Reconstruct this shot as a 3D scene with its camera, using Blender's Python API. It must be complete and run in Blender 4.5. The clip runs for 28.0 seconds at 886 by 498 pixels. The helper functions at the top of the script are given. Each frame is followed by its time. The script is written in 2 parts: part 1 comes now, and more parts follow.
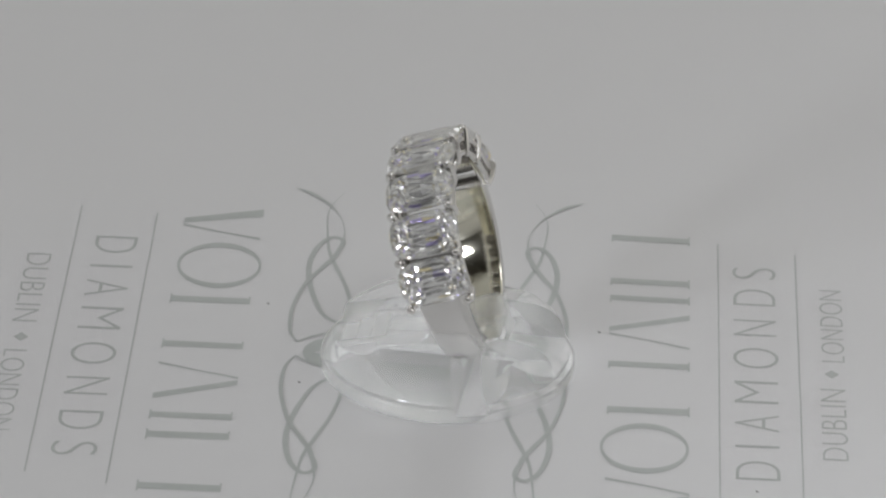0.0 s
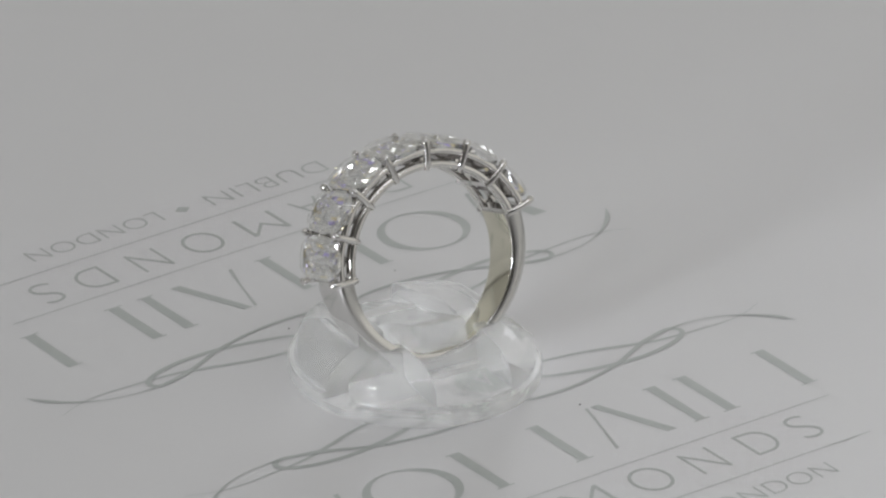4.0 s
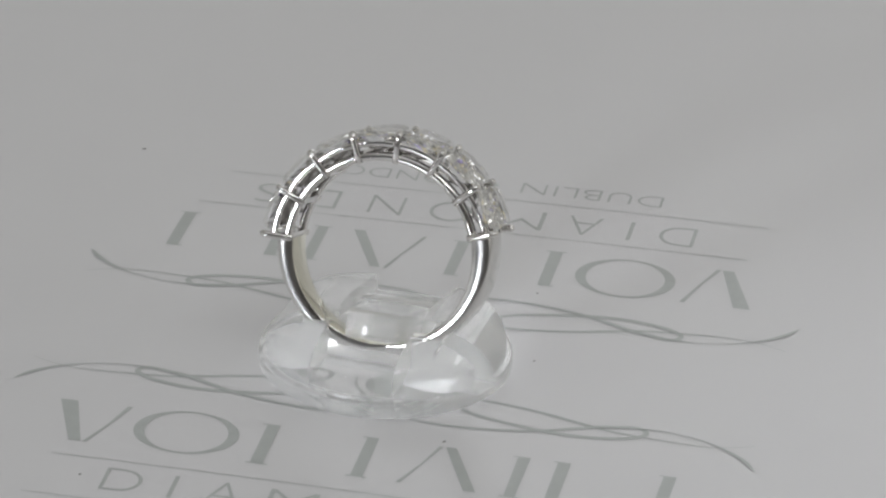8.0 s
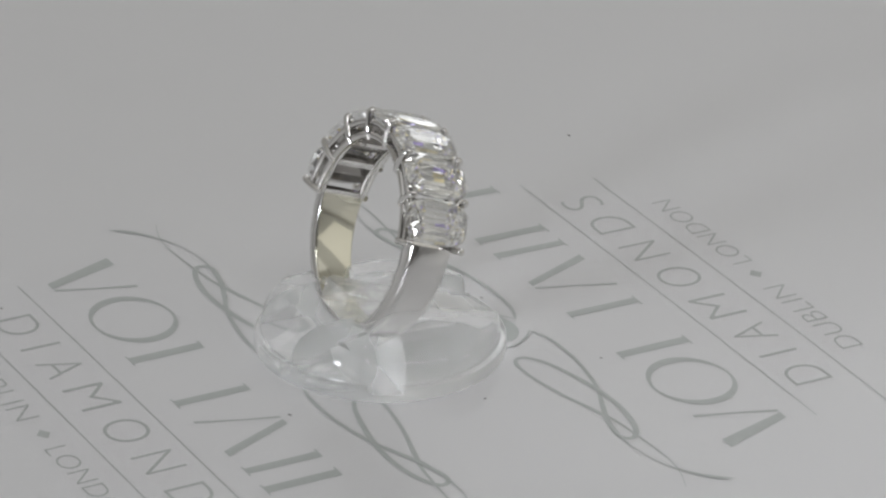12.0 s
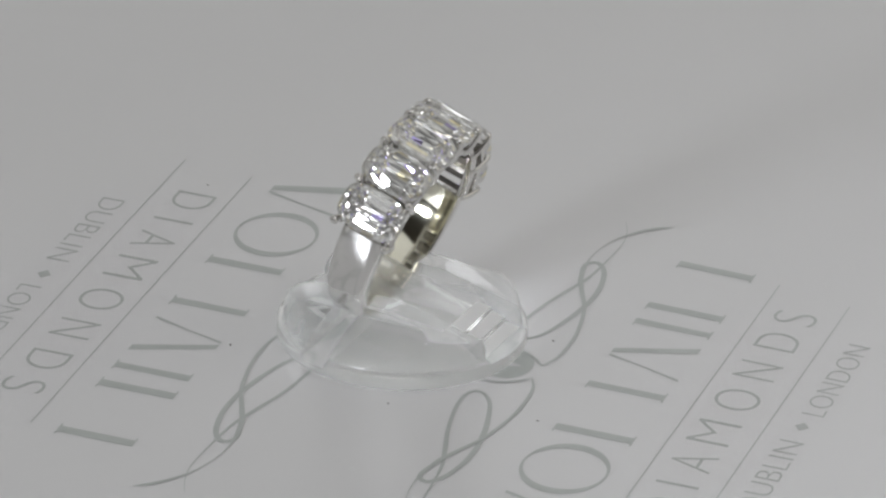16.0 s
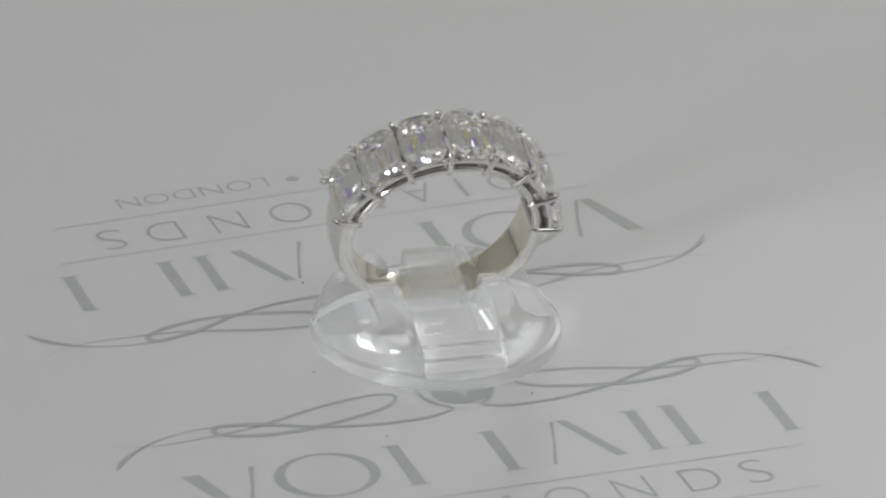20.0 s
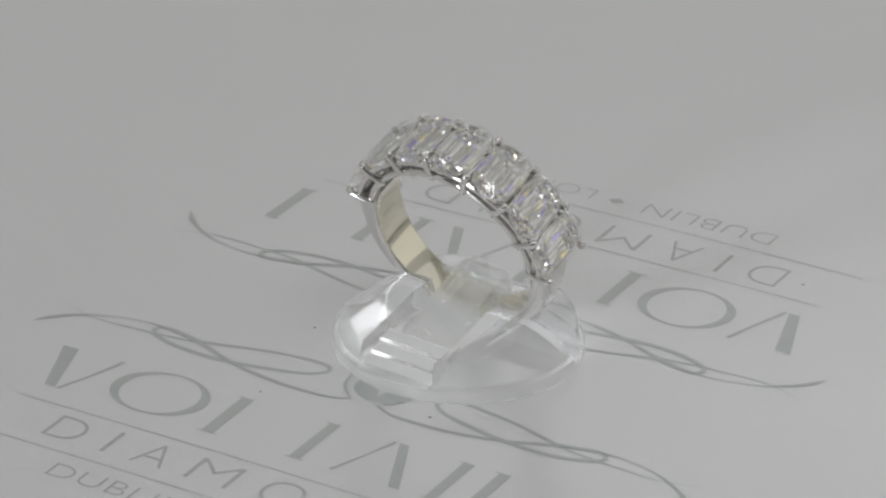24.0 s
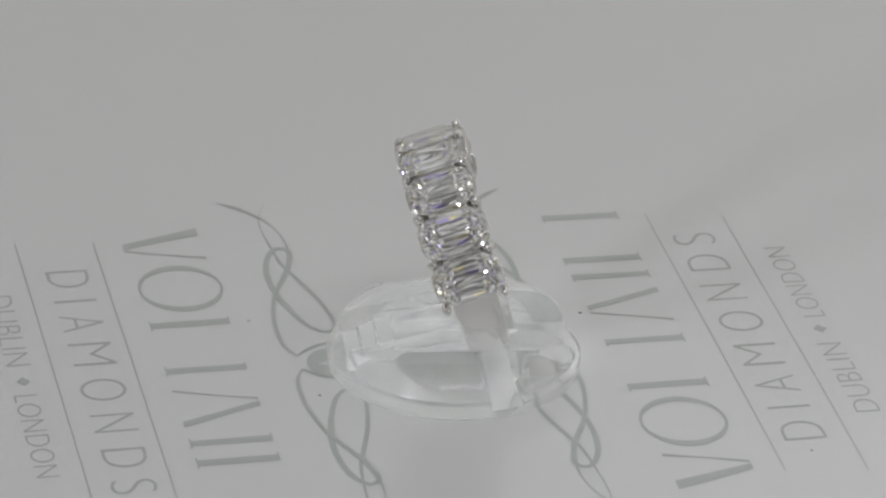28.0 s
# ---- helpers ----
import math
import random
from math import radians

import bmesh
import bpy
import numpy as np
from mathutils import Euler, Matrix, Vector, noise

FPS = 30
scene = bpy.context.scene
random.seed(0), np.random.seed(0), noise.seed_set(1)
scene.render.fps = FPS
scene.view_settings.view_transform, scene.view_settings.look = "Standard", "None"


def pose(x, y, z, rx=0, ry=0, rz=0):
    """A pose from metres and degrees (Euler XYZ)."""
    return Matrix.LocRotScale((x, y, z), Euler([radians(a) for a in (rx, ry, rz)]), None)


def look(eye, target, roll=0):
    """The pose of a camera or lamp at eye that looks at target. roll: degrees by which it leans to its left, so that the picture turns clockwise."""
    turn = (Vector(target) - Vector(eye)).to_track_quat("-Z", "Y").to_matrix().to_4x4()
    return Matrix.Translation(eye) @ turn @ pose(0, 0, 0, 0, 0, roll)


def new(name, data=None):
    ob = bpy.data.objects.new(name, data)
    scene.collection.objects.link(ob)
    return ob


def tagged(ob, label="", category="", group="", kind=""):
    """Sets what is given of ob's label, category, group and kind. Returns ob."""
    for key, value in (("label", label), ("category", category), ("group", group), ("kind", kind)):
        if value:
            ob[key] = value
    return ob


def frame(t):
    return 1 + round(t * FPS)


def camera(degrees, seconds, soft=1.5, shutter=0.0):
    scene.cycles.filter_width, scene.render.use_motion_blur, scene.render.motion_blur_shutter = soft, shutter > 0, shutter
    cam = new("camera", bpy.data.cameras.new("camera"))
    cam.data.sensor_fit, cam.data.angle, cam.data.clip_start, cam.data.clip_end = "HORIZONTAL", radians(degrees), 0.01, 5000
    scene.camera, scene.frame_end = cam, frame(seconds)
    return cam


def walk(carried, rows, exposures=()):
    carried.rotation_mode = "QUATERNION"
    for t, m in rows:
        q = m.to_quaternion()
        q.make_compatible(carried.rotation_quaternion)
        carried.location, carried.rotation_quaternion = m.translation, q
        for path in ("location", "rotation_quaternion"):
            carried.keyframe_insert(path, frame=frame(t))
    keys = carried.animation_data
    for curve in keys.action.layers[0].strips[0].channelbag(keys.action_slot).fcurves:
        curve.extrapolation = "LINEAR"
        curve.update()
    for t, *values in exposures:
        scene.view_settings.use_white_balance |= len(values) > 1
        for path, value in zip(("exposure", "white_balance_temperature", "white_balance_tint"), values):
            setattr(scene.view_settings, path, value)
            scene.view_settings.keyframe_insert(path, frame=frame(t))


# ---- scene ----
# A ring in a clear stand on a printed sheet that turns slowly before a still camera.
MM = 0.001

cam = camera(8.72, 28.0, soft=2.4)
EYE = pose(0.0, -0.47347, 0.24615, 63.538, -1.732, 0.637)
walk(cam, [(0.0, EYE), (28.0, EYE)])

# ---- light ----
world = bpy.data.worlds.new("room_air")
scene.world = world
world.use_nodes = True
world.node_tree.nodes["Background"].inputs[0].default_value = (0.9, 0.95, 1.0, 1)
world.node_tree.nodes["Background"].inputs[1].default_value = 0.02


def area_lamp(name, eye, target, sx, sy, watts, colour):
    data = bpy.data.lights.new(name, "AREA")
    data.shape, data.size, data.size_y = "RECTANGLE", sx, sy
    data.energy, data.color = watts, colour
    ob = new(name, data)
    ob.matrix_world = look(eye, target)
    return ob


area_lamp("lamp_panel", (0.14, -0.20, 0.612), (0.14, -0.20, 0), 0.95, 0.50, 0.435, (0.965, 0.975, 1.0))
for y in (-0.40, -0.33, -0.26):
    area_lamp("lamp_strip", (0.14, y, 0.58), (0.10, y + 0.05, 0), 0.46, 0.014, 0.155, (0.98, 0.985, 1.0))
# unseen fill added behind the camera to lift black reflections in the metal
area_lamp("lamp_fill", (0.0, -1.12, 0.95), (0, -0.85, 1.5), 0.6, 0.1, 0.6, (1.0, 0.93, 0.84))
area_lamp("lamp_back", (0.0, 0.44, 0.14), (0, 0, 0.14), 1.05, 0.20, 0.05, (1.0, 0.94, 0.86))
area_lamp("lamp_east", (0.60, -0.02, 0.22), (0, -0.02, 0.22), 0.85, 0.34, 0.25, (1.0, 0.965, 0.86))
area_lamp("lamp_corner", (0.10, 0.44, 0.25), (0.02, -0.02, 0), 0.34, 0.07, 0.23, (0.94, 0.96, 1.0))
area_lamp("lamp_side", (-0.46, -0.56, 0.165), (0, 0, 0.01), 0.11, 0.10, 1.85, (0.90, 0.94, 1.0))


# ---- materials ----
def material(name, colour, rough=0.5, metal=0.0, ior=1.45, glass=0.0, var=0.0, var_scale=200.0, bump=0.0, bump_scale=2000.0, rough_var=0.0, coat=0.0):
    m = bpy.data.materials.new(name)
    m.use_nodes = True
    nt = m.node_tree
    b = nt.nodes["Principled BSDF"]
    b.inputs["Base Color"].default_value = (*colour, 1)
    b.inputs["Roughness"].default_value = rough
    b.inputs["Metallic"].default_value = metal
    b.inputs["IOR"].default_value = ior
    b.inputs["Transmission Weight"].default_value = glass
    b.inputs["Coat Weight"].default_value = coat
    tc = nt.nodes.new("ShaderNodeTexCoord")
    if var:
        n = nt.nodes.new("ShaderNodeTexNoise")
        n.inputs["Scale"].default_value = var_scale
        n.inputs["Detail"].default_value = 6
        r = nt.nodes.new("ShaderNodeMapRange")
        r.inputs["To Min"].default_value, r.inputs["To Max"].default_value = 1 - var, 1 + var
        h = nt.nodes.new("ShaderNodeMix")
        h.data_type, h.blend_type = "RGBA", "MULTIPLY"
        h.inputs[0].default_value = 1
        h.inputs[6].default_value = (*colour, 1)
        nt.links.new(tc.outputs["Object"], n.inputs["Vector"])
        nt.links.new(n.outputs["Fac"], r.inputs["Value"])
        nt.links.new(r.outputs["Result"], h.inputs[7])
        nt.links.new(h.outputs[2], b.inputs["Base Color"])
    if rough_var:
        n = nt.nodes.new("ShaderNodeTexNoise")
        n.inputs["Scale"].default_value = var_scale * 3
        n.inputs["Detail"].default_value = 8
        r = nt.nodes.new("ShaderNodeMapRange")
        r.inputs["To Min"].default_value, r.inputs["To Max"].default_value = max(0, rough - rough_var), rough + rough_var
        nt.links.new(tc.outputs["Object"], n.inputs["Vector"])
        nt.links.new(n.outputs["Fac"], r.inputs["Value"])
        nt.links.new(r.outputs["Result"], b.inputs["Roughness"])
    if bump:
        n = nt.nodes.new("ShaderNodeTexNoise")
        n.inputs["Scale"].default_value = bump_scale
        n.inputs["Detail"].default_value = 5
        p = nt.nodes.new("ShaderNodeBump")
        p.inputs["Strength"].default_value = bump
        p.inputs["Distance"].default_value = 0.00005
        nt.links.new(tc.outputs["Object"], n.inputs["Vector"])
        nt.links.new(n.outputs["Fac"], p.inputs["Height"])
        nt.links.new(p.outputs["Normal"], b.inputs["Normal"])
    return m


PAPER = material("coated_paper", (0.796, 0.789, 0.793), 0.26, var=0.012, var_scale=60, bump=0.15, bump_scale=4000)
INK = material("sage_grey_ink", (0.52, 0.545, 0.525), 0.30, var=0.05, var_scale=900)
SPECK = material("dark_dust", (0.14, 0.13, 0.12), 0.9)
METAL = material("white_gold", (0.80, 0.785, 0.765), 0.055, metal=1.0, rough_var=0.03, var_scale=600)
WORN = material("worn_white_gold", (0.82, 0.795, 0.67), 0.085, metal=1.0, rough_var=0.03, var=0.02, var_scale=400, bump=0.06, bump_scale=1500)
BAND = material("polished_white_gold", (0.80, 0.79, 0.775), 0.14, metal=1.0, rough_var=0.03, var_scale=500, bump=0.05, bump_scale=1500)


def clear(name, ior, rough, see_through=0.0, haze=0.0, wear=0.0):
    """Clear solid: most light is bent and mirrored, a little passes unbent, haze scatters the rest: scuffs, and the
    nose's painted-in brightness.
    """
    m = bpy.data.materials.new(name)
    m.use_nodes = True
    nt = m.node_tree
    nt.nodes.remove(nt.nodes["Principled BSDF"])
    g = nt.nodes.new("ShaderNodeBsdfGlass")
    g.inputs["IOR"].default_value, g.inputs["Roughness"].default_value = ior, rough
    if wear:
        tc = nt.nodes.new("ShaderNodeTexCoord")
        n = nt.nodes.new("ShaderNodeTexNoise")
        n.inputs["Scale"].default_value, n.inputs["Detail"].default_value = 450.0, 8
        r = nt.nodes.new("ShaderNodeMapRange")
        r.inputs["To Min"].default_value, r.inputs["To Max"].default_value = rough * 0.3, rough + wear
        nt.links.new(tc.outputs["Object"], n.inputs["Vector"])
        nt.links.new(n.outputs["Fac"], r.inputs["Value"])
        nt.links.new(r.outputs["Result"], g.inputs["Roughness"])
    g.inputs["Color"].default_value = (1.0, 1.0, 0.995, 1)
    last = g
    for share, kind in ((see_through, "ShaderNodeBsdfTransparent"), (haze, "ShaderNodeBsdfDiffuse")):
        if share:
            t = nt.nodes.new(kind)
            if haze and kind == "ShaderNodeBsdfDiffuse":
                t.inputs["Color"].default_value = (0.94, 0.94, 0.93, 1)
            x = nt.nodes.new("ShaderNodeMixShader")
            x.inputs[0].default_value = share
            nt.links.new(last.outputs[0], x.inputs[1])
            nt.links.new(t.outputs[0], x.inputs[2])
            last = x
    nt.links.new(last.outputs[0], nt.nodes["Material Output"].inputs["Surface"])
    return m


def crown_glass(name, shine, colour):
    """The clear top of a stone: it lets most light through and mirrors a share of it."""
    m = bpy.data.materials.new(name)
    m.use_nodes = True
    nodes, links = m.node_tree.nodes, m.node_tree.links
    nodes.remove(nodes["Principled BSDF"])
    thru = nodes.new("ShaderNodeBsdfTransparent")
    gloss = nodes.new("ShaderNodeBsdfGlossy")
    gloss.inputs["Color"].default_value = (*colour, 1)
    gloss.inputs["Roughness"].default_value = 0.05
    blend = nodes.new("ShaderNodeMixShader")
    blend.inputs[0].default_value = shine
    links.new(thru.outputs[0], blend.inputs[1])
    links.new(gloss.outputs[0], blend.inputs[2])
    links.new(blend.outputs[0], nodes["Material Output"].inputs["Surface"])
    return m


DIAMOND = crown_glass("diamond", 0.12, (1.0, 1.0, 1.0))
CROWN_EDGE = crown_glass("diamond_crown_edge", 0.34, (0.93, 0.93, 0.90))
FACET = material("diamond_pavilion", (0.85, 0.845, 0.83), 0.045, metal=0.82)
# coloured flashes of dispersed light, put into the tint of a few facets
FIRE = material("diamond_fire_tint", (0.97, 0.88, 0.58), 0.02, metal=0.9)
FIRE_BLUE = material("diamond_blue_fire_tint", (0.62, 0.56, 1.0), 0.02, metal=0.9)
for fire, nm in ((FIRE, 620.0), (FIRE_BLUE, 430.0)):
    film = fire.node_tree.nodes["Principled BSDF"].inputs
    film["Thin Film Thickness"].default_value, film["Thin Film IOR"].default_value = nm, 1.9
# the dimness below the stones is put into this grey colour
UNDERSHADE = material("diamond_underside_shade", (0.40, 0.38, 0.36), 0.06, metal=0.65)
ACRYLIC = clear("clear_acrylic", 1.49, 0.065, 0.14, 0.16, 0.03)
LIT_NOSE = clear("lit_nose_acrylic", 1.49, 0.14, 0.05, 0.88, 0.10)
FROST = clear("frosted_acrylic_rim", 1.49, 0.20, 0.14, 0.20, 0.08)
SAWN = clear("sawn_acrylic", 1.49, 0.06, 0.18, 0.10, 0.06)
TONGUE = clear("clear_acrylic_finger", 1.49, 0.02, 0.52, 0.13)
LINING = material("white_lining", (0.86, 0.85, 0.82), 0.7, var=0.03, var_scale=6)
TABLE = material("table_laminate", (0.30, 0.29, 0.28), 0.5, var=0.1, var_scale=8)
WALL = material("wall_paint", (0.50, 0.485, 0.46), 0.8, var=0.04, var_scale=3)


# ---- building helpers ----
def part(name, bm, mat, parent=None, label="", smooth=False, crease=40):
    me = bpy.data.meshes.new(name)
    bm.to_mesh(me)
    bm.free()
    return part_of(name, me, mat, parent, label, smooth, crease)


def part_of(name, me, mat, parent=None, label="", smooth=False, crease=40):
    if mat and not me.materials:
        me.materials.append(mat)
    if smooth:
        me.polygons.foreach_set("use_smooth", [True] * len(me.polygons))
        me.set_sharp_from_angle(angle=radians(crease))
    ob = new(name, me)
    ob.parent = parent
    return tagged(ob, label) if label else ob


def box(bm, x0, x1, y0, y1, z0, z1, m=None):
    vs = [bm.verts.new(Vector((x, y, z)) if m is None else m @ Vector((x, y, z))) for z in (z0, z1) for y in (y0, y1) for x in (x0, x1)]
    for f in ((0, 2, 3, 1), (4, 5, 7, 6), (0, 1, 5, 4), (2, 6, 7, 3), (0, 4, 6, 2), (1, 3, 7, 5)):
        bm.faces.new([vs[i] for i in f])
    return vs


def spline(points, steps=10):
    """A smooth line through points of any number of coordinates."""
    p = [np.array(q, float) for q in points]
    p = [2 * p[0] - p[1], *p, 2 * p[-1] - p[-2]]
    out = []
    for i in range(1, len(p) - 2):
        a, b, c, d = p[i - 1:i + 3]
        for s in range(steps):
            t = s / steps
            out.append(0.5 * (2 * b + (c - a) * t + (2 * a - 5 * b + 4 * c - d) * t * t + (3 * b - a - 3 * c + d) * t ** 3))
    return out + [p[-2]]


def sweep(bm, loops, closed=False, caps=True):
    """Skins rings of points that have the same count."""
    rings = [[bm.verts.new(v) for v in loop] for loop in loops]
    n = len(rings[0])
    pairs = list(zip(rings, rings[1:])) + ([(rings[-1], rings[0])] if closed else [])
    for a, b in pairs:
        for i in range(n):
            bm.faces.new((a[i], a[(i + 1) % n], b[(i + 1) % n], b[i]))
    if caps and not closed:
        bm.faces.new(rings[0][::-1])
        bm.faces.new(rings[-1])


# ---- the room ----
def structure(name, bm, mat, label, category):
    ob = part(name, bm, mat)
    return tagged(ob, label, category, kind="structure")


bm = bmesh.new()
box(bm, -1.2, 1.2, -1.2, 1.2, -0.03, -0.0014)
structure("table_top", bm, TABLE, "plain grey laminate table top under the printed sheet", "table top")
for name, x0, x1, y0, y1 in (("wall_north", -1.25, 1.25, 1.2, 1.25), ("wall_south", -1.25, 1.25, -1.25, -1.2), ("wall_east", 1.2, 1.25, -1.2, 1.2), ("wall_west", -1.25, -1.2, -1.2, 1.2)):
    bm = bmesh.new()
    box(bm, x0, x1, y0, y1, -0.03, 1.5)
    structure(name, bm, WALL, "plain grey painted wall round the table", "wall")
for name, x0, x1, y0, y1, z0, z1 in (("panel_north", -0.62, 0.62, 0.45, 0.46, 0, 0.62), ("panel_east", 0.61, 0.62, -0.90, 0.45, 0, 0.62), ("panel_west", -0.62, -0.61, -0.40, 0.45, 0, 0.62), ("panel_top", -0.62, 0.62, -0.46, 0.46, 0.62, 0.63)):
    bm = bmesh.new()
    box(bm, x0, x1, y0, y1, z0 - 0.0014, z1)
    structure(name, bm, LINING, "white lined panel of an open photo box", "box panel")
bm = bmesh.new()
box(bm, -1.25, 1.25, -1.25, 1.25, 1.5, 1.55)
structure("ceiling", bm, WALL, "plain grey painted ceiling over the table", "ceiling")

# ---- the printed sheet ----
sheet = tagged(new("printed_sheet"), "white coated paper sheet with two grey-green printed emblems", "paper sheet")


def lie(x, y):
    """Height of the sheet over its middle: the paper is slightly warped. Millimetres."""
    return 0.143 * math.tanh(x / 60) - 0.203 * math.tanh(y / 60) - 0.373 * math.tanh(x * y / 900) - 0.19 * math.tanh(x * x / 1800) - 0.22 * math.tanh(y * y / 1800)


bm = bmesh.new()
NX, NY = 100, 72
decks = []
for under in (0.0, 0.3):
    decks.append([[bm.verts.new(Vector((x, y, lie(x, y) - under)) * MM) for x in np.linspace(-148, 149, NX)] for y in np.linspace(-105.5, 104.5, NY)])
for j in range(NY - 1):
    for i in range(NX - 1):
        for deck, turn in zip(decks, (1, -1)):
            bm.faces.new([deck[j][i], deck[j][i + 1], deck[j + 1][i + 1], deck[j + 1][i]][::turn])
top, low = decks
for j in range(NY - 1):
    for i in (0, NX - 1):
        bm.faces.new((top[j][i], top[j + 1][i], low[j + 1][i], low[j][i]))
for i in range(NX - 1):
    for j in (0, NY - 1):
        bm.faces.new((top[j][i], top[j][i + 1], low[j][i + 1], low[j][i]))
bmesh.ops.recalc_face_normals(bm, faces=bm.faces[:])
part("paper", bm, PAPER, sheet, smooth=True)

INK_Z = 0.03 * MM
LOGO_A = pose(24.5 * MM, -1.2 * MM, INK_Z, 0, 0, 88.4)
LOGO_B = pose(-23.344 * MM, 0.065 * MM, INK_Z, 0, 0, 268.281)


def printed(name, bm, label="", ink=INK, lift=0.0):
    """Prints one mark on both halves of the sheet; it follows the paper's warp."""
    bmesh.ops.recalc_face_normals(bm, faces=bm.faces[:])
    for f in bm.faces:
        if f.normal.z < 0:
            f.normal_flip()
    for logo in (LOGO_A, LOGO_B):
        me = bpy.data.meshes.new(name)
        bm.to_mesh(me)
        for v in me.vertices:
            at = logo @ (Vector((v.co.x, v.co.y, 0)) * MM)
            v.co = Vector((v.co.x, v.co.y, lie(at.x / MM, at.y / MM) + v.co.z + lift)) * MM
        mark = part_of(name, me, ink, sheet, label)
        mark.matrix_local = logo
    bm.free()


def quad(bm, *pts):
    bm.faces.new([bm.verts.new((x, y, 0)) for x, y in pts])


def band_oval(bm, cx, cy, rx, ry, ix, iy, n=64):
    o = [bm.verts.new((cx + rx * math.cos(2 * math.pi * i / n), cy + ry * math.sin(2 * math.pi * i / n), 0)) for i in range(n)]
    k = [bm.verts.new((cx + ix * math.cos(2 * math.pi * i / n), cy + iy * math.sin(2 * math.pi * i / n), 0)) for i in range(n)]
    for i in range(n):
        j = (i + 1) % n
        bm.faces.new((o[i], o[j], k[j], k[i]))


def ribbon(points, rise, steps=12):
    """A flat pen stroke through (x, y, width); it rises a little on its way, so that it crosses over itself."""
    bm = bmesh.new()
    line = spline(points, steps)
    last = None
    for i, p in enumerate(line):
        d = line[min(i + 1, len(line) - 1)] - line[max(i - 1, 0)]
        nx, ny = -d[1], d[0]
        s = max(0.04, p[2] * 0.86) / 2 / max(1e-9, math.hypot(nx, ny))
        z = rise + 0.02 * i / len(line)
        pair = (bm.verts.new((p[0] + nx * s, p[1] + ny * s, z)), bm.verts.new((p[0] - nx * s, p[1] - ny * s, z)))
        if last:
            bm.faces.new((last[0], last[1], pair[1], pair[0]))
        last = pair
    return bm


def lettering(words):
    """Flat letters of the built-in font, each (text, x0, x1, y0, y1)."""
    bm = bmesh.new()
    for text, x0, x1, y0, y1 in words:
        cu = bpy.data.curves.new("lettering", "FONT")
        cu.body, cu.offset, cu.resolution_u = text, -0.02, 6
        tmp = bpy.data.objects.new("lettering", cu)
        scene.collection.objects.link(tmp)
        me = bpy.data.meshes.new_from_object(tmp.evaluated_get(bpy.context.evaluated_depsgraph_get()))
        co = np.array([v.co for v in me.vertices])
        lo, hi = co.min(0), co.max(0)
        sx, sy = (x1 - x0) / (hi[0] - lo[0]), (y1 - y0) / (hi[1] - lo[1])
        me.transform(Matrix(((sx, 0, 0, x0 - lo[0] * sx), (0, sy, 0, y0 - lo[1] * sy), (0, 0, 1, 0), (0, 0, 0, 1))))
        bm.from_mesh(me)
        bpy.data.objects.remove(tmp)
        bpy.data.curves.remove(cu)
        bpy.data.meshes.remove(me)
    return bm


# the emblem's name: plain upright and slanting bars with short feet, and an oval
for top0, top1, bot0, bot1 in ((-28.9, -27.3, -26.3, -25.2), (-9.82, -8.66, -9.82, -8.66), (-0.68, 0.36, -0.78, 0.32), (6.45, 7.4, 9.4, 10.5), (-22.7, -22.2, -24.65, -25.1), (5.85, 6.2, 3.75, 3.35), (13.0, 14.12, 12.98, 13.95), (16.6, 17.75, 16.55, 17.7), (26.1, 27.25, 25.95, 27.1)):
    bm = bmesh.new()
    quad(bm, (top0, 7.15), (bot0, -0.3), (bot1, -0.3), (top1, 7.15))
    if abs(top0 - bot0) < 0.5:
        for x, y, out in ((bot0, -0.32, 0.42), (bot1, -0.32, 0.42), (top0, 7.0, 0.42)):
            side = -1 if x in (bot0, top0) else 1
            quad(bm, (x, y), (x + side * out, y), (x + side * out, y + 0.13), (x, y + 0.2))
    printed("printed_bar", bm)
bm = bmesh.new()
band_oval(bm, -16.5, 3.72, 4.77, 3.97, 3.75, 3.72)
printed("printed_oval", bm)

y0, y1 = -8.35, -4.4
for letter in (("D", -21.6, -18.1, y0, y1), ("I", -15.5, -15.1, y0, y1), ("A", -12.4, -9.15, y0, y1), ("M", -6.85, -2.5, y0, y1),
                ("O", 0.2, 4.33, y0 - 0.15, y1 + 0.1), ("N", 6.9, 10.2, y0, y1), ("D", 13.3, 16.75, y0, y1), ("S", 19.0, 21.5, y0 - 0.1, y1 + 0.05)):
    printed("printed_letter", lettering([letter]), "thin widely spaced capital letter")
printed("printed_word", lettering([("DUBLIN", -17.3, -3.4, -14.5, -12.2)]), "small thin capital letters")
printed("printed_word", lettering([("LONDON", 2.2, 17.4, -14.6, -12.45)]), "small thin capital letters")
bm = bmesh.new()
quad(bm, (-1.2, -13.32), (-0.35, -14.0), (0.5, -13.32), (-0.35, -12.65))
printed("printed_lozenge", bm)
for v, u0, u1 in ((-3.0, -27.1, 26.4), (-10.35, -28.0, 24.8)):
    bm = bmesh.new()
    cuts = np.linspace(u0, u1, 28)
    for a, b in zip(cuts, cuts[1:]):
        quad(bm, (a, v - 0.06), (b, v - 0.06), (b, v + 0.06), (a, v + 0.06))
    printed("printed_rule", bm, "hairline printed rule")

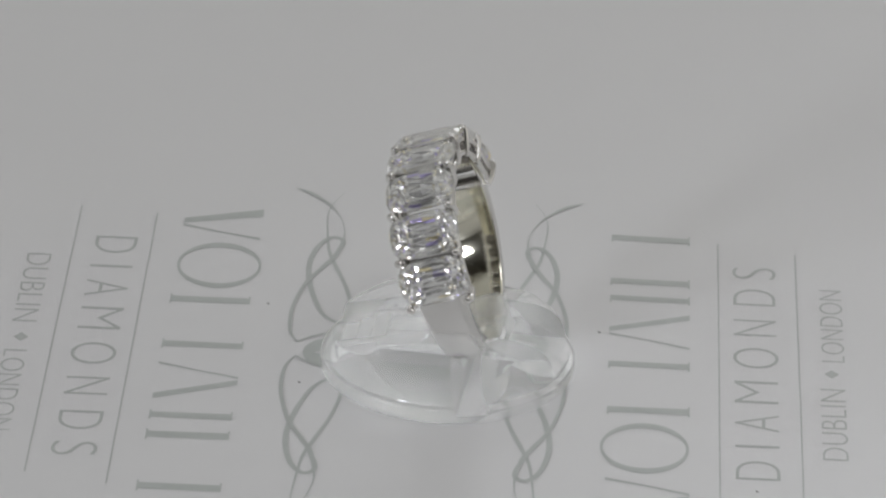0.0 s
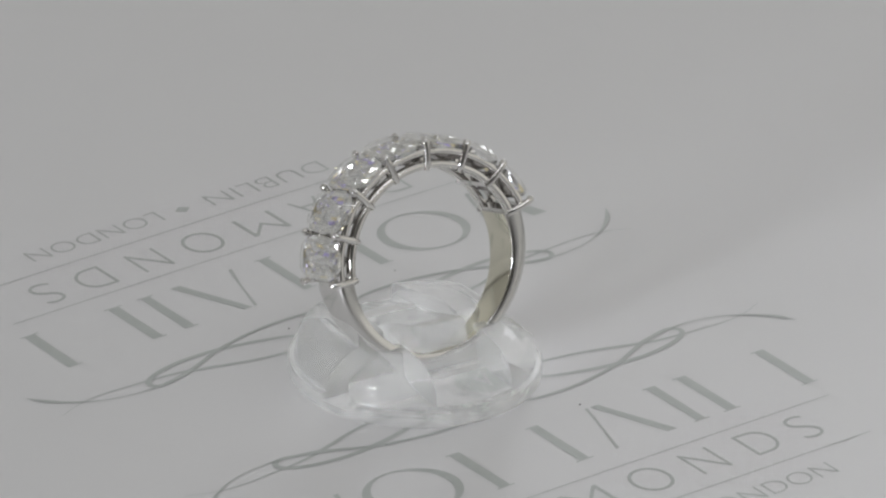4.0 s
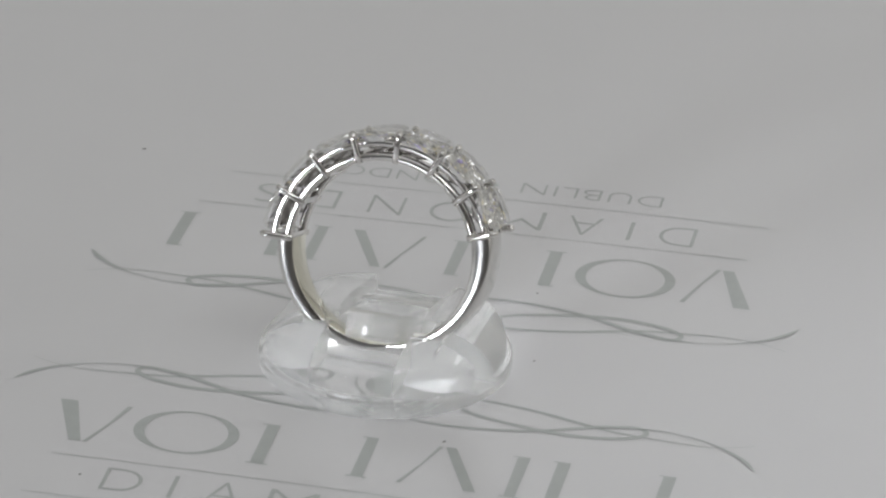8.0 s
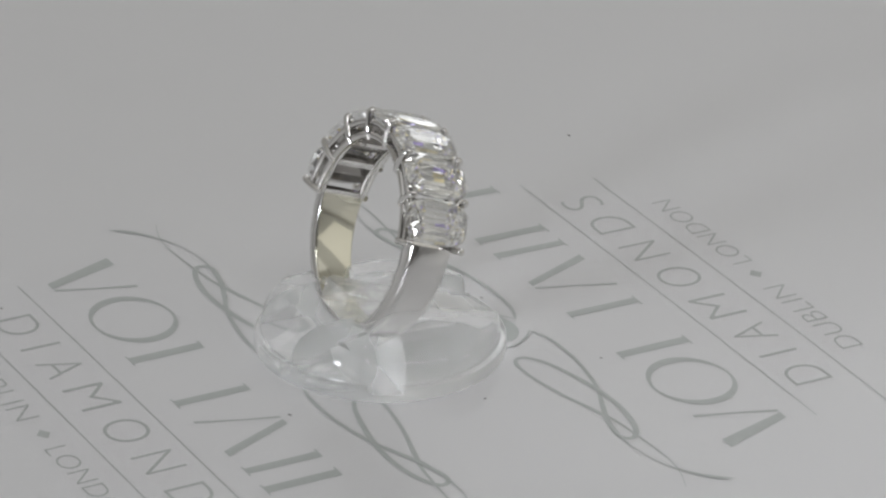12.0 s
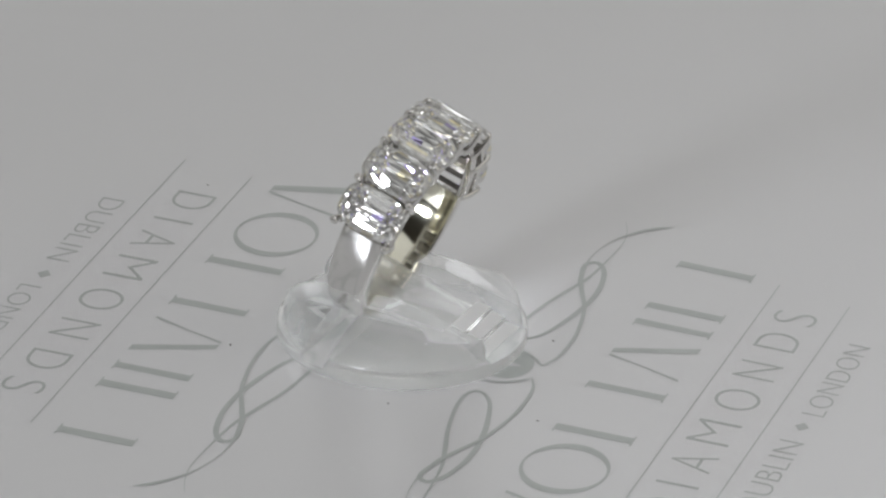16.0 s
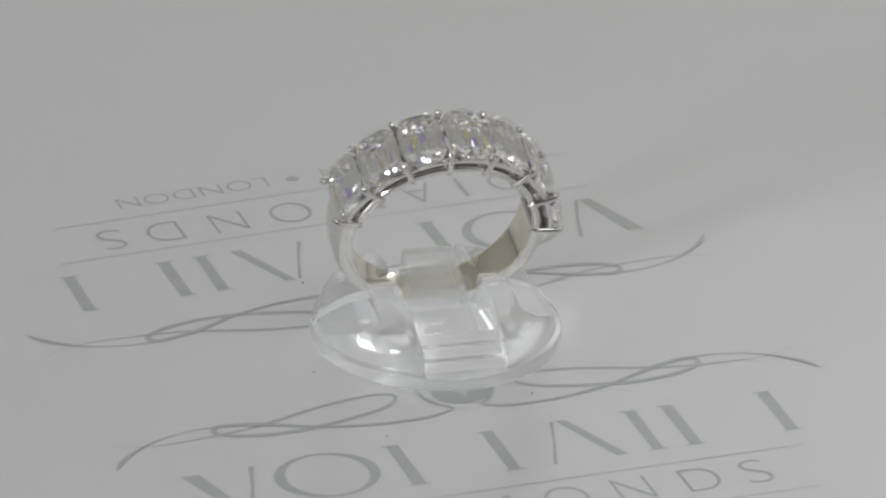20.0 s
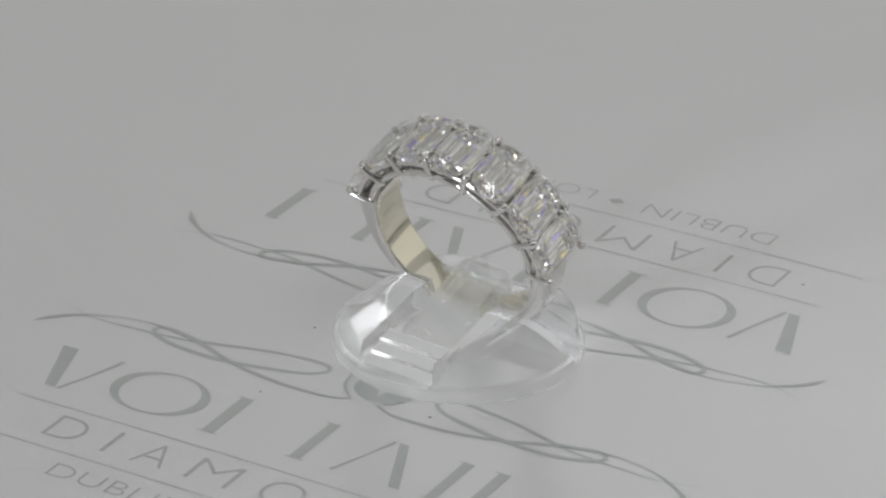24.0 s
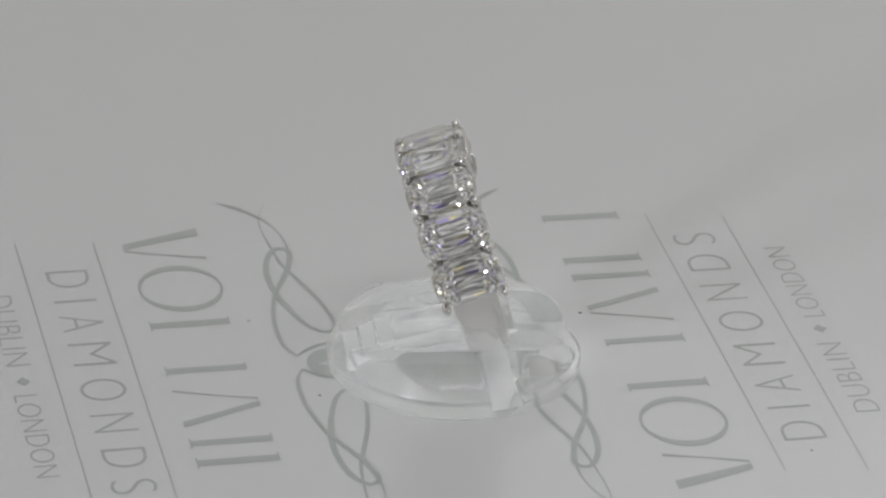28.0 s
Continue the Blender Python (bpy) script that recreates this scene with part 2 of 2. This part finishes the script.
LOOP = ((32.7, 15.4, 0.06), (30.2, 14.3, 0.1), (27.5, 13.7, 0.14), (23.5, 13.6, 0.22), (19.6, 14.0, 0.38), (16.6, 14.8, 0.5), (12.5, 16.0, 0.42), (8.3, 16.7, 0.4), (6.0, 16.5, 0.45),
        (5.5, 15.6, 0.45), (6.3, 14.6, 0.45), (8.2, 13.7, 0.5), (12.7, 12.6, 0.62), (16.9, 12.3, 0.6), (20.5, 12.9, 0.6), (22.4, 14.0, 0.62), (22.2, 15.0, 0.6), (21.0, 15.2, 0.5), (19.0, 14.7, 0.4))
SWEEP = ((1.4, 12.1, 0.2), (3.2, 11.4, 0.35), (6.0, 11.2, 0.42), (9.0, 11.4, 0.42), (13.2, 12.3, 0.45), (16.5, 13.7, 0.55), (18.7, 14.6, 0.6), (21.8, 15.15, 0.3), (24.3, 15.2, 0.12), (27.0, 14.9, 0.12),
         (29.0, 14.3, 0.2), (30.9, 13.3, 0.4), (32.4, 12.1, 0.55), (33.4, 10.8, 0.08))
HOOK = ((3.4, 16.5, 0.2), (3.1, 14.6, 0.3), (2.3, 13.2, 0.3), (1.2, 12.1, 0.12))
for layer, stroke in enumerate((LOOP, SWEEP, HOOK)):
    for side in (-1, 1):
        bm = ribbon([(side * (x * 1.04 if x < 24 else 24.96 + (x - 24) * 0.95) - 0.1, y - 0.1 - max(0.0, x - 24) * 0.08, w) for x, y, w in stroke], layer * 0.022)
        printed("flourish_stroke", bm, "curling pen stroke of varying width")
bm = bmesh.new()
quad(bm, *[(0.4 + 2.9 * math.cos(2 * math.pi * i / 48), 15.0 + 2.3 * math.sin(2 * math.pi * i / 48)) for i in range(48)])
printed("printed_oval", bm, "solid grey-green oval badge")
bm = bmesh.new()
quad(bm, (-0.45, 15.75), (0.4, 13.7), (1.25, 15.75), (0.8, 15.75), (0.4, 14.7), (0.0, 15.75))
printed("badge_mark", bm, "small light mark in the badge", PAPER, 0.02)

# specks of dust on the paper
rng = random.Random(5)
for x, y, s in ((-37.6, -33.9, 0.15), (16.6, 5.1, 0.13), (30.1, -25.1, 0.11), (-0.6, 10.6, 0.11), (-10.8, -6.7, 0.12), (-14.2, 8.8, 0.1), (12.2, -14.0, 0.1)):
    bm = bmesh.new()
    bmesh.ops.create_icosphere(bm, subdivisions=1, radius=s * MM, matrix=Matrix.Translation((x * MM, y * MM, (lie(x, y) + 0.3 * s) * MM)) @ Matrix.Rotation(rng.uniform(0, 3), 4, "Z") @ Matrix.Diagonal((1.6, 0.6, 0.35, 1)))
    part("speck", bm, SPECK, sheet, "dark speck of dust")

# ---- the clear stand ----
STAND = pose(2.6 * MM, -2.7 * MM, 0.06 * MM, 0, 0, -7.74)
stand = tagged(new("ring_stand"), "round clear acrylic ring stand with a sloping finger on the paper", "ring stand")
RING_TILT = 19.0
RING = Matrix.Translation((3.25 * MM, -2.70 * MM, 11.62 * MM)) @ Matrix.Rotation(radians(-7.75), 4, "Z") @ Matrix.Rotation(radians(-RING_TILT), 4, "Y") @ Matrix(((0, 0, 1, 0), (1, 0, 0, 0), (0, 1, 0, 0), (0, 0, 0, 1)))


def lathe(bm, profile, n=96):
    rings = []
    for r, z in profile:
        rings.append([bm.verts.new((r * math.cos(2 * math.pi * i / n), r * math.sin(2 * math.pi * i / n), z)) for i in range(n)])
    for a, b in zip(rings, rings[1:]):
        for i in range(n):
            bm.faces.new((a[i], a[(i + 1) % n], b[(i + 1) % n], b[i]))
    bm.faces.new(rings[0][::-1])
    bm.faces.new(rings[-1])


def cut(body, cutters):
    """The mesh of body less all the cutters."""
    made = []
    for bm in [body, *cutters]:
        me = bpy.data.meshes.new("blank")
        bmesh.ops.recalc_face_normals(bm, faces=bm.faces[:])
        bm.to_mesh(me)
        bm.free()
        made.append(new("blank", me))
    for c in made[1:]:
        mod = made[0].modifiers.new("cut", "BOOLEAN")
        mod.operation, mod.object, mod.solver = "DIFFERENCE", c, "EXACT"
    me = bpy.data.meshes.new_from_object(made[0].evaluated_get(bpy.context.evaluated_depsgraph_get()))
    for o in made:
        old = o.data
        bpy.data.objects.remove(o)
        bpy.data.meshes.remove(old)
    return me


body = bmesh.new()
lathe(body, [(r * MM, z * MM) for r, z in ((11.3, 0.0), (11.55, 0.2), (11.6, 0.6), (11.6, 1.3), (11.5, 1.5), (11.05, 1.6), (11.0, 1.72), (10.98, 2.6), (10.75, 3.45), (10.3, 4.15), (9.65, 4.7), (8.8, 5.1), (7.8, 5.32), (6.6, 5.44), (1.0, 5.5))])
channel = bmesh.new()
floor_line = [(13, 2.0), (-5.7, 2.0), (-5.7, 3.05), (-7.05, 2.72), (-7.2, 2.42), (-8.5, 2.02), (-8.65, 1.72), (-10.0, 1.4), (-13, 1.3), (-13, 9), (13, 9)]
sweep(channel, [[(x * MM, y * MM, z * MM) for x, z in floor_line] for y in (-4.1, 3.75)])
slot = bmesh.new()
lean = STAND.inverted() @ RING
lean_x, lean_z = (lean.to_3x3() @ Vector((0, 0, 1))).normalized(), (lean.to_3x3() @ Vector((0, 1, 0))).normalized()
section = []
for w, z in ((-1.75, 0.95), (0.85, 0.95), (0.85, 9.0), (-1.75, 9.0)):
    foot = lean @ (Vector((0, -10.0, w)) * MM)
    section.append((foot.x + lean_z.x / lean_z.z * (z * MM - foot.z), z * MM))
sweep(slot, [[(x, y * MM, z) for x, z in section] for y in (-14, 14)])
# both lobes slope down towards the nose
wedge = bmesh.new()
sweep(wedge, [[(x * MM, y * MM, z * MM) for x, z in ((-1.2, 5.6), (-1.2, 9.0), (-14.0, 9.0), (-14.0, 2.6))] for y in (-14, 14)])
# outside the two upright ridges along the channel the body falls away to the rim
flanks = []
for side in (-1, 1):
    flank = bmesh.new()
    sweep(flank, [[(x * MM, side * y * MM, z * MM) for y, z in ((6.5, 9.0), (6.5, 4.75), (6.7, 4.62), (7.6, 4.42), (8.6, 4.02), (9.6, 3.4), (10.4, 2.65), (10.95, 1.8), (14.0, 1.8), (14.0, 9.0))] for x in (-14, 14)])
    flanks.append(flank)
me = cut(body, [channel, slot, wedge, *flanks])
me.materials.append(ACRYLIC)
me.materials.append(LIT_NOSE)
me.materials.append(FROST)
me.materials.append(SAWN)
for f in me.polygons:
    # a white scatter on the sloping nose stands in for light refracted through it
    if f.center.x < -6.2 * MM and abs(f.center.y) < 4.0 * MM and f.normal.x < -0.15 and f.normal.z > 0.6 and abs(f.normal.y) < 0.1:
        f.material_index = 1
    # the moulded foot is dull
    elif math.hypot(f.center.x, f.center.y) > 10.9 * MM and f.center.z < 1.7 * MM and f.normal.z > -0.5:
        f.material_index = 2
    # the two walls and the floor of the ring's slot
    elif abs(abs(f.normal.dot(lean_x)) - 1) < 0.01 and abs(f.center.y) > 3.7 * MM or f.normal.z > 0.99 and f.center.z < 1.0 * MM and math.hypot(f.center.x, f.center.y) < 10.9 * MM:
        f.material_index = 3
base = part_of("base", me, ACRYLIC, stand, smooth=True, crease=18)
base.visible_shadow = False

# the sloping finger that goes through the ring
bm = bmesh.new()


def finger(short, y):
    n, up = Vector((0.9455, 0, 0.3256)), Vector((-0.3256, 0, 0.9455))
    tip = Vector((4.45, 0, 7.0)) - n * short
    low = Vector((5.25, 0, 4.62)) - n * short
    prof = [Vector((-5.65, 0, 2.01)), Vector((-5.65, 0, 3.2 - short * 0.2)), Vector((-5.4, 0, 3.36 - short * 0.2)), tip - n * 0.5 + up * (0.02 - short * 0.3), tip - n * 0.12 - up * (0.1 + short * 0.3), tip - up * (0.45 + short * 0.2), low + up * 0.3, low - n * 0.25, Vector((1.2, 0, 3.23)), Vector((1.2, 0, 2.01))]
    return [Vector((p.x, y, p.z)) * MM for p in prof]


sweep(bm, [finger(0.5, -2.48), finger(0.15, -2.36), finger(0.0, -2.1), finger(0.0, 2.1), finger(0.15, 2.36), finger(0.5, 2.48)])
bmesh.ops.recalc_face_normals(bm, faces=bm.faces[:])
part("finger", bm, TONGUE, stand, "sloping clear finger through the ring", smooth=True, crease=35).visible_shadow = False

# ---- the ring ----
ring = tagged(new("diamond_ring"), "white gold half eternity ring with seven long cushion diamonds", "ring")
MID, STEP = 98.85, 22.8


def polar(r, deg, z):
    a = radians(deg)
    return Vector((r * math.cos(a), r * math.sin(a), z)) * MM


# shank: narrow and thin at the foot, wide at the shoulders
bm = bmesh.new()
loops = []
a0, a1 = MID + 3.5 * STEP + 1.0, MID - 3.5 * STEP + 360 - 1.0
for i in range(97):
    a = a0 + (a1 - a0) * i / 96
    s = abs(2 * i / 96 - 1)
    k = s ** 0.75
    z0, z1 = -2.05 - 0.20 * k, 1.15 + 0.78 * k
    ri, ro = 8.38, 8.98 + (1.12 + 0.35 * i / 96) * k
    rise = 0.16 + (ro - ri - 0.62) * 0.85
    mid, half = (z0 + z1) / 2, (z1 - z0) / 2
    sec = [(ri + 0.10, z0), (ri + 0.03, z0 + 0.06), (ri, z0 + 0.2), (ri, mid), (ri, z1 - 0.2), (ri + 0.03, z1 - 0.06), (ri + 0.10, z1), (ri + rise, z1)]
    dome = ro - ri - rise
    for q in range(1, 12):
        f = math.pi * q / 12
        sec.append((ri + rise + dome * math.sin(f) ** 0.7, mid + half * math.copysign(abs(math.cos(f)) ** 0.55, math.cos(f))))
    sec.append((ri + rise, z0))
    loops.append([polar(r, a, z) for r, z in sec])
sweep(bm, loops)
for f in bm.faces:
    # the inside of the shank is rubbed to a warmer tone
    mid = f.calc_center_median()
    f.material_index = 1 if math.hypot(mid.x, mid.y) < 8.42 * MM else 0
shank = part("shank", bm, BAND, ring, "tapered polished shank, warmer inside", smooth=True, crease=50)
shank.data.materials.append(WORN)


def arc_rail(r0, r1, z0, z1, swell=0.0):
    bm = bmesh.new()
    loops = []
    n = 7 * 10
    b0, b1 = MID + 3.5 * STEP + 1.2, MID - 3.5 * STEP - 1.2
    for i in range(n + 1):
        a = b0 + (b1 - b0) * i / n
        k = swell * abs(math.sin(math.pi * i / 10))
        rm, rh, zm, zh = (r0 + r1 + k) / 2, (r1 + k - r0) / 2, (z0 + z1) / 2, (z1 - z0) / 2
        sec = []
        for q in range(14):
            c, w = math.cos(2 * math.pi * q / 14), math.sin(2 * math.pi * q / 14)
            sec.append((rm + rh * math.copysign(abs(c) ** 0.8, c), zm + zh * math.copysign(abs(w) ** 0.8, w)))
        loops.append([polar(r, a, z) for r, z in sec])
    sweep(bm, loops)
    return bm


for s in (-1, 1):
    for name, r0, r1, z0, z1, k in (("inner_rail", 8.42, 9.2, 1.7, 2.70, 0.0), ("outer_rail", 9.72, 10.28, 2.25, 2.86, 0.12)):
        part(name, arc_rail(r0, r1, min(s * z0, s * z1), max(s * z0, s * z1), k), METAL, ring, smooth=True)


def rod(points, n=10):
    """A round rod through (x, y, z, radius), closed at both ends."""
    bm = bmesh.new()
    line = spline(points, 5)
    loops = []
    for i, p in enumerate(line):
        d = Vector(line[min(i + 1, len(line) - 1)][:3] - line[max(i - 1, 0)][:3]).normalized()
        u = d.orthogonal().normalized() if i == 0 else (u - d * u.dot(d)).normalized()
        v = d.cross(u)
        loops.append([Vector(p[:3]) + (u * math.cos(2 * math.pi * j / n) + v * math.sin(2 * math.pi * j / n)) * p[3] for j in range(n)])
    sweep(bm, loops)
    return bm


for k in range(8):
    a = MID - STEP * (k - 3.5)
    a += 0.5 if k == 0 else -0.5 if k == 7 else 0
    for s in (-1, 1):
        pts = []
        for r, z, q in ((8.42, 2.42, 0.30), (9.0, 2.64, 0.35), (9.8, 2.78, 0.34), (10.4, 2.86, 0.32), (10.76, 2.85, 0.33), (10.95, 2.75, 0.36), (11.08, 2.56, 0.34), (11.13, 2.40, 0.23), (11.15, 2.28, 0.05)):
            v = polar(r, a, s * z)
            pts.append((v.x, v.y, v.z, q * MM))
        part("prong", rod(pts), METAL, ring, "rounded claw", smooth=True)
    bm = bmesh.new()
    m = Matrix.Rotation(radians(a), 4, "Z")
    box(bm, 8.5 * MM, 9.4 * MM, -0.33 * MM, 0.33 * MM, -1.8 * MM, 1.8 * MM, m)
    part("cross_bar", bm, METAL, ring)


def diamond_mesh(seed):
    """A long cushion stone: x along the finger, y round it, z outwards; keel along x."""
    bm = bmesh.new()
    n = 32
    jit = random.Random(seed)

    def loop(sx, sy, z, corner, turn=0.0, ends=False):
        out = []
        for i in range(n):
            a = 2 * math.pi * (i + turn) / n
            if ends:
                # points gather at the two ends, so that long facets span the middle
                half, u = divmod(a / math.pi, 1.0)
                a = math.pi * (half + (u * 0.66 if u < 0.5 else 1 - (1 - u) * 0.66))
            c, s = math.cos(a), math.sin(a)
            e = 2 / corner
            out.append(bm.verts.new(Vector((3.22 * sx * math.copysign(abs(c) ** e, c), 2.11 * sy * math.copysign(abs(s) ** e, s), z)) * MM))
        return out

    def strip(a, b, fan=False):
        for i in range(n):
            j = (i + 1) % n
            if fan:
                bm.faces.new((a[i], a[j], b[i]))
                bm.faces.new((a[j], b[j], b[i]))
            else:
                bm.faces.new((a[i], a[j], b[j], b[i]))

    def crush(loop_verts, depth):
        """Breaks up the facets at the two ends of the stone."""
        for v in loop_verts:
            k = max(0.0, abs(v.co.x) / (3.22 * MM) - 0.35)
            v.co.z += jit.uniform(-depth, depth) * k * MM
            v.co.x += jit.uniform(-depth, depth) * k * MM
            v.co.y += jit.uniform(-depth, depth) * k * MM

    # the clear crown
    g1 = loop(1, 1, -0.05, 3.2, 0.5)
    g2 = loop(1, 1, 0.05, 3.2, 0.5)
    strip(g1, g2)
    c1 = loop(0.93, 0.91, 0.34, 3.1)
    c3 = loop(0.81, 0.76, 0.56, 3.4, 0.5, True)
    c2 = loop(0.60, 0.52, 0.72, 3.2, 0.0, True)
    crush(c1, 0.20)
    crush(c3, 0.16)
    for v in c1:
        v.co += Vector((jit.uniform(-0.05, 0.05), jit.uniform(-0.06, 0.06), jit.uniform(-0.05, 0.05))) * MM
    made = len(bm.faces)
    strip(g2, c1, True)
    strip(c1, c3, True)
    bm.faces.ensure_lookup_table()
    for f in bm.faces[made:]:
        f.material_index = 5
    strip(c3, c2, True)
    bm.faces.new(c2)
    mirrors = []

    def facet(*vs):
        f = bm.faces.new(vs)
        mirrors.append(f)
        return f

    # the bright facets below it: long blades in the middle, small broken ones at both ends
    ends = (3.0, 2.8, 2.6, 2.4, 2.2, 2.0, 1.8, 1.6, 1.4, 1.12)
    columns = [-x for x in ends] + [0.0, *ends[::-1]]
    rows = 16
    field = []
    for i, x in enumerate(columns):
        half = 2.0 * (1 - (abs(x) / 3.12) ** 3.2) ** (1 / 3.2)
        middle = abs(x) < 1.2
        line = []
        for j in range(rows + 1):
            q = 2 * j / rows - 1
            edge = j in (0, rows) or i in (0, len(columns) - 1)
            y = half * q
            z = -0.06 - 0.22 * (1 - abs(q)) - (0.0 if edge else 0.06)
            if middle:
                z += (0.068 if j % 2 else -0.068) * (1.25 if x == 0 else 0.8) + jit.uniform(-0.035, 0.035)
                y += jit.uniform(-0.05, 0.05) * half
            elif not edge:
                z += jit.uniform(-0.12, 0.12)
                y += jit.uniform(-0.07, 0.07) * half
                x2 = x + jit.uniform(-0.07, 0.07)
            line.append(bm.verts.new(Vector((x2 if not middle and not edge else x, y, z)) * MM))
        field.append(line)
    for i, (a, b) in enumerate(zip(field, field[1:])):
        for j in range(rows):
            four = (a[j], b[j], b[j + 1], a[j + 1])
            if jit.random() < 0.5:
                pair = (facet(four[0], four[1], four[2]), facet(four[0], four[2], four[3]))
            else:
                pair = (facet(four[0], four[1], four[3]), facet(four[1], four[2], four[3]))
            if not 9 <= i <= 10:
                for f in pair:
                    f.material_index = jit.choices((1, 2, 3), (0.87, 0.08, 0.05))[0]
            else:
                tint = jit.choices((1, 2, 3), (0.87, 0.08, 0.05))[0]
                for f in pair:
                    f.material_index = tint
    # the band of facets under the girdle
    s0 = loop(0.985, 0.98, -0.06, 3.2)
    s1 = loop(0.93, 0.88, -0.36, 3.1, 0.5)
    s2 = loop(0.84, 0.70, -0.74, 3.0)
    for ring_verts in (s1, s2):
        for v in ring_verts:
            v.co += Vector((jit.uniform(-0.08, 0.08), jit.uniform(-0.08, 0.08), jit.uniform(-0.07, 0.07))) * MM
    made = len(bm.faces)
    strip(s1, s0, True)
    strip(s2, s1, True)
    bm.faces.ensure_lookup_table()
    for f in bm.faces[made:]:
        f.material_index = jit.choices((1, 2, 3), (0.92, 0.05, 0.03))[0]
    # an added shell whose dark colour paints the shade seen inside the ring
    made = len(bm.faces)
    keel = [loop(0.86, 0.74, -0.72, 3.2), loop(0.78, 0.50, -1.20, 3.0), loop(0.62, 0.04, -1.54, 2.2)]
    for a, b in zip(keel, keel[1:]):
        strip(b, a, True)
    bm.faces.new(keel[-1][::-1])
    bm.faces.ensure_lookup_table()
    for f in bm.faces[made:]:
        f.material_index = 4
    bmesh.ops.recalc_face_normals(bm, faces=[f for f in bm.faces if f not in set(mirrors)])
    for f in mirrors:
        f.normal_update()
        if f.normal.z < 0:
            f.normal_flip()
    me = bpy.data.meshes.new("diamond")
    bm.to_mesh(me)
    for mat in (DIAMOND, FACET, FIRE, FIRE_BLUE, UNDERSHADE, CROWN_EDGE):
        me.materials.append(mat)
    bm.free()
    return me


for k in range(7):
    a = radians(MID - STEP * (k - 3))
    out = Vector((math.cos(a), math.sin(a), 0))
    along = Vector((0, 0, 1))
    m = Matrix((along, out.cross(along), out)).transposed().to_4x4()
    m.translation = out * 10.70 * MM
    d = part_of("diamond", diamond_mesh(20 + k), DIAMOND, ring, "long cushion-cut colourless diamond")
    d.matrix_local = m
    d.visible_shadow = False


# ---- what moves: sheet, stand and ring turn together ----
def motions():
    rate = -12.36
    steps = 112
    for thing, place in ((sheet, Matrix.Identity(4)), (stand, STAND), (ring, RING)):
        rows = []
        for i in range(steps + 1):
            t = 28.0 * i / steps
            rows.append((t, pose(0, 0, 0, 0, 0, rate * t) @ place))
        walk(thing, rows)


motions()
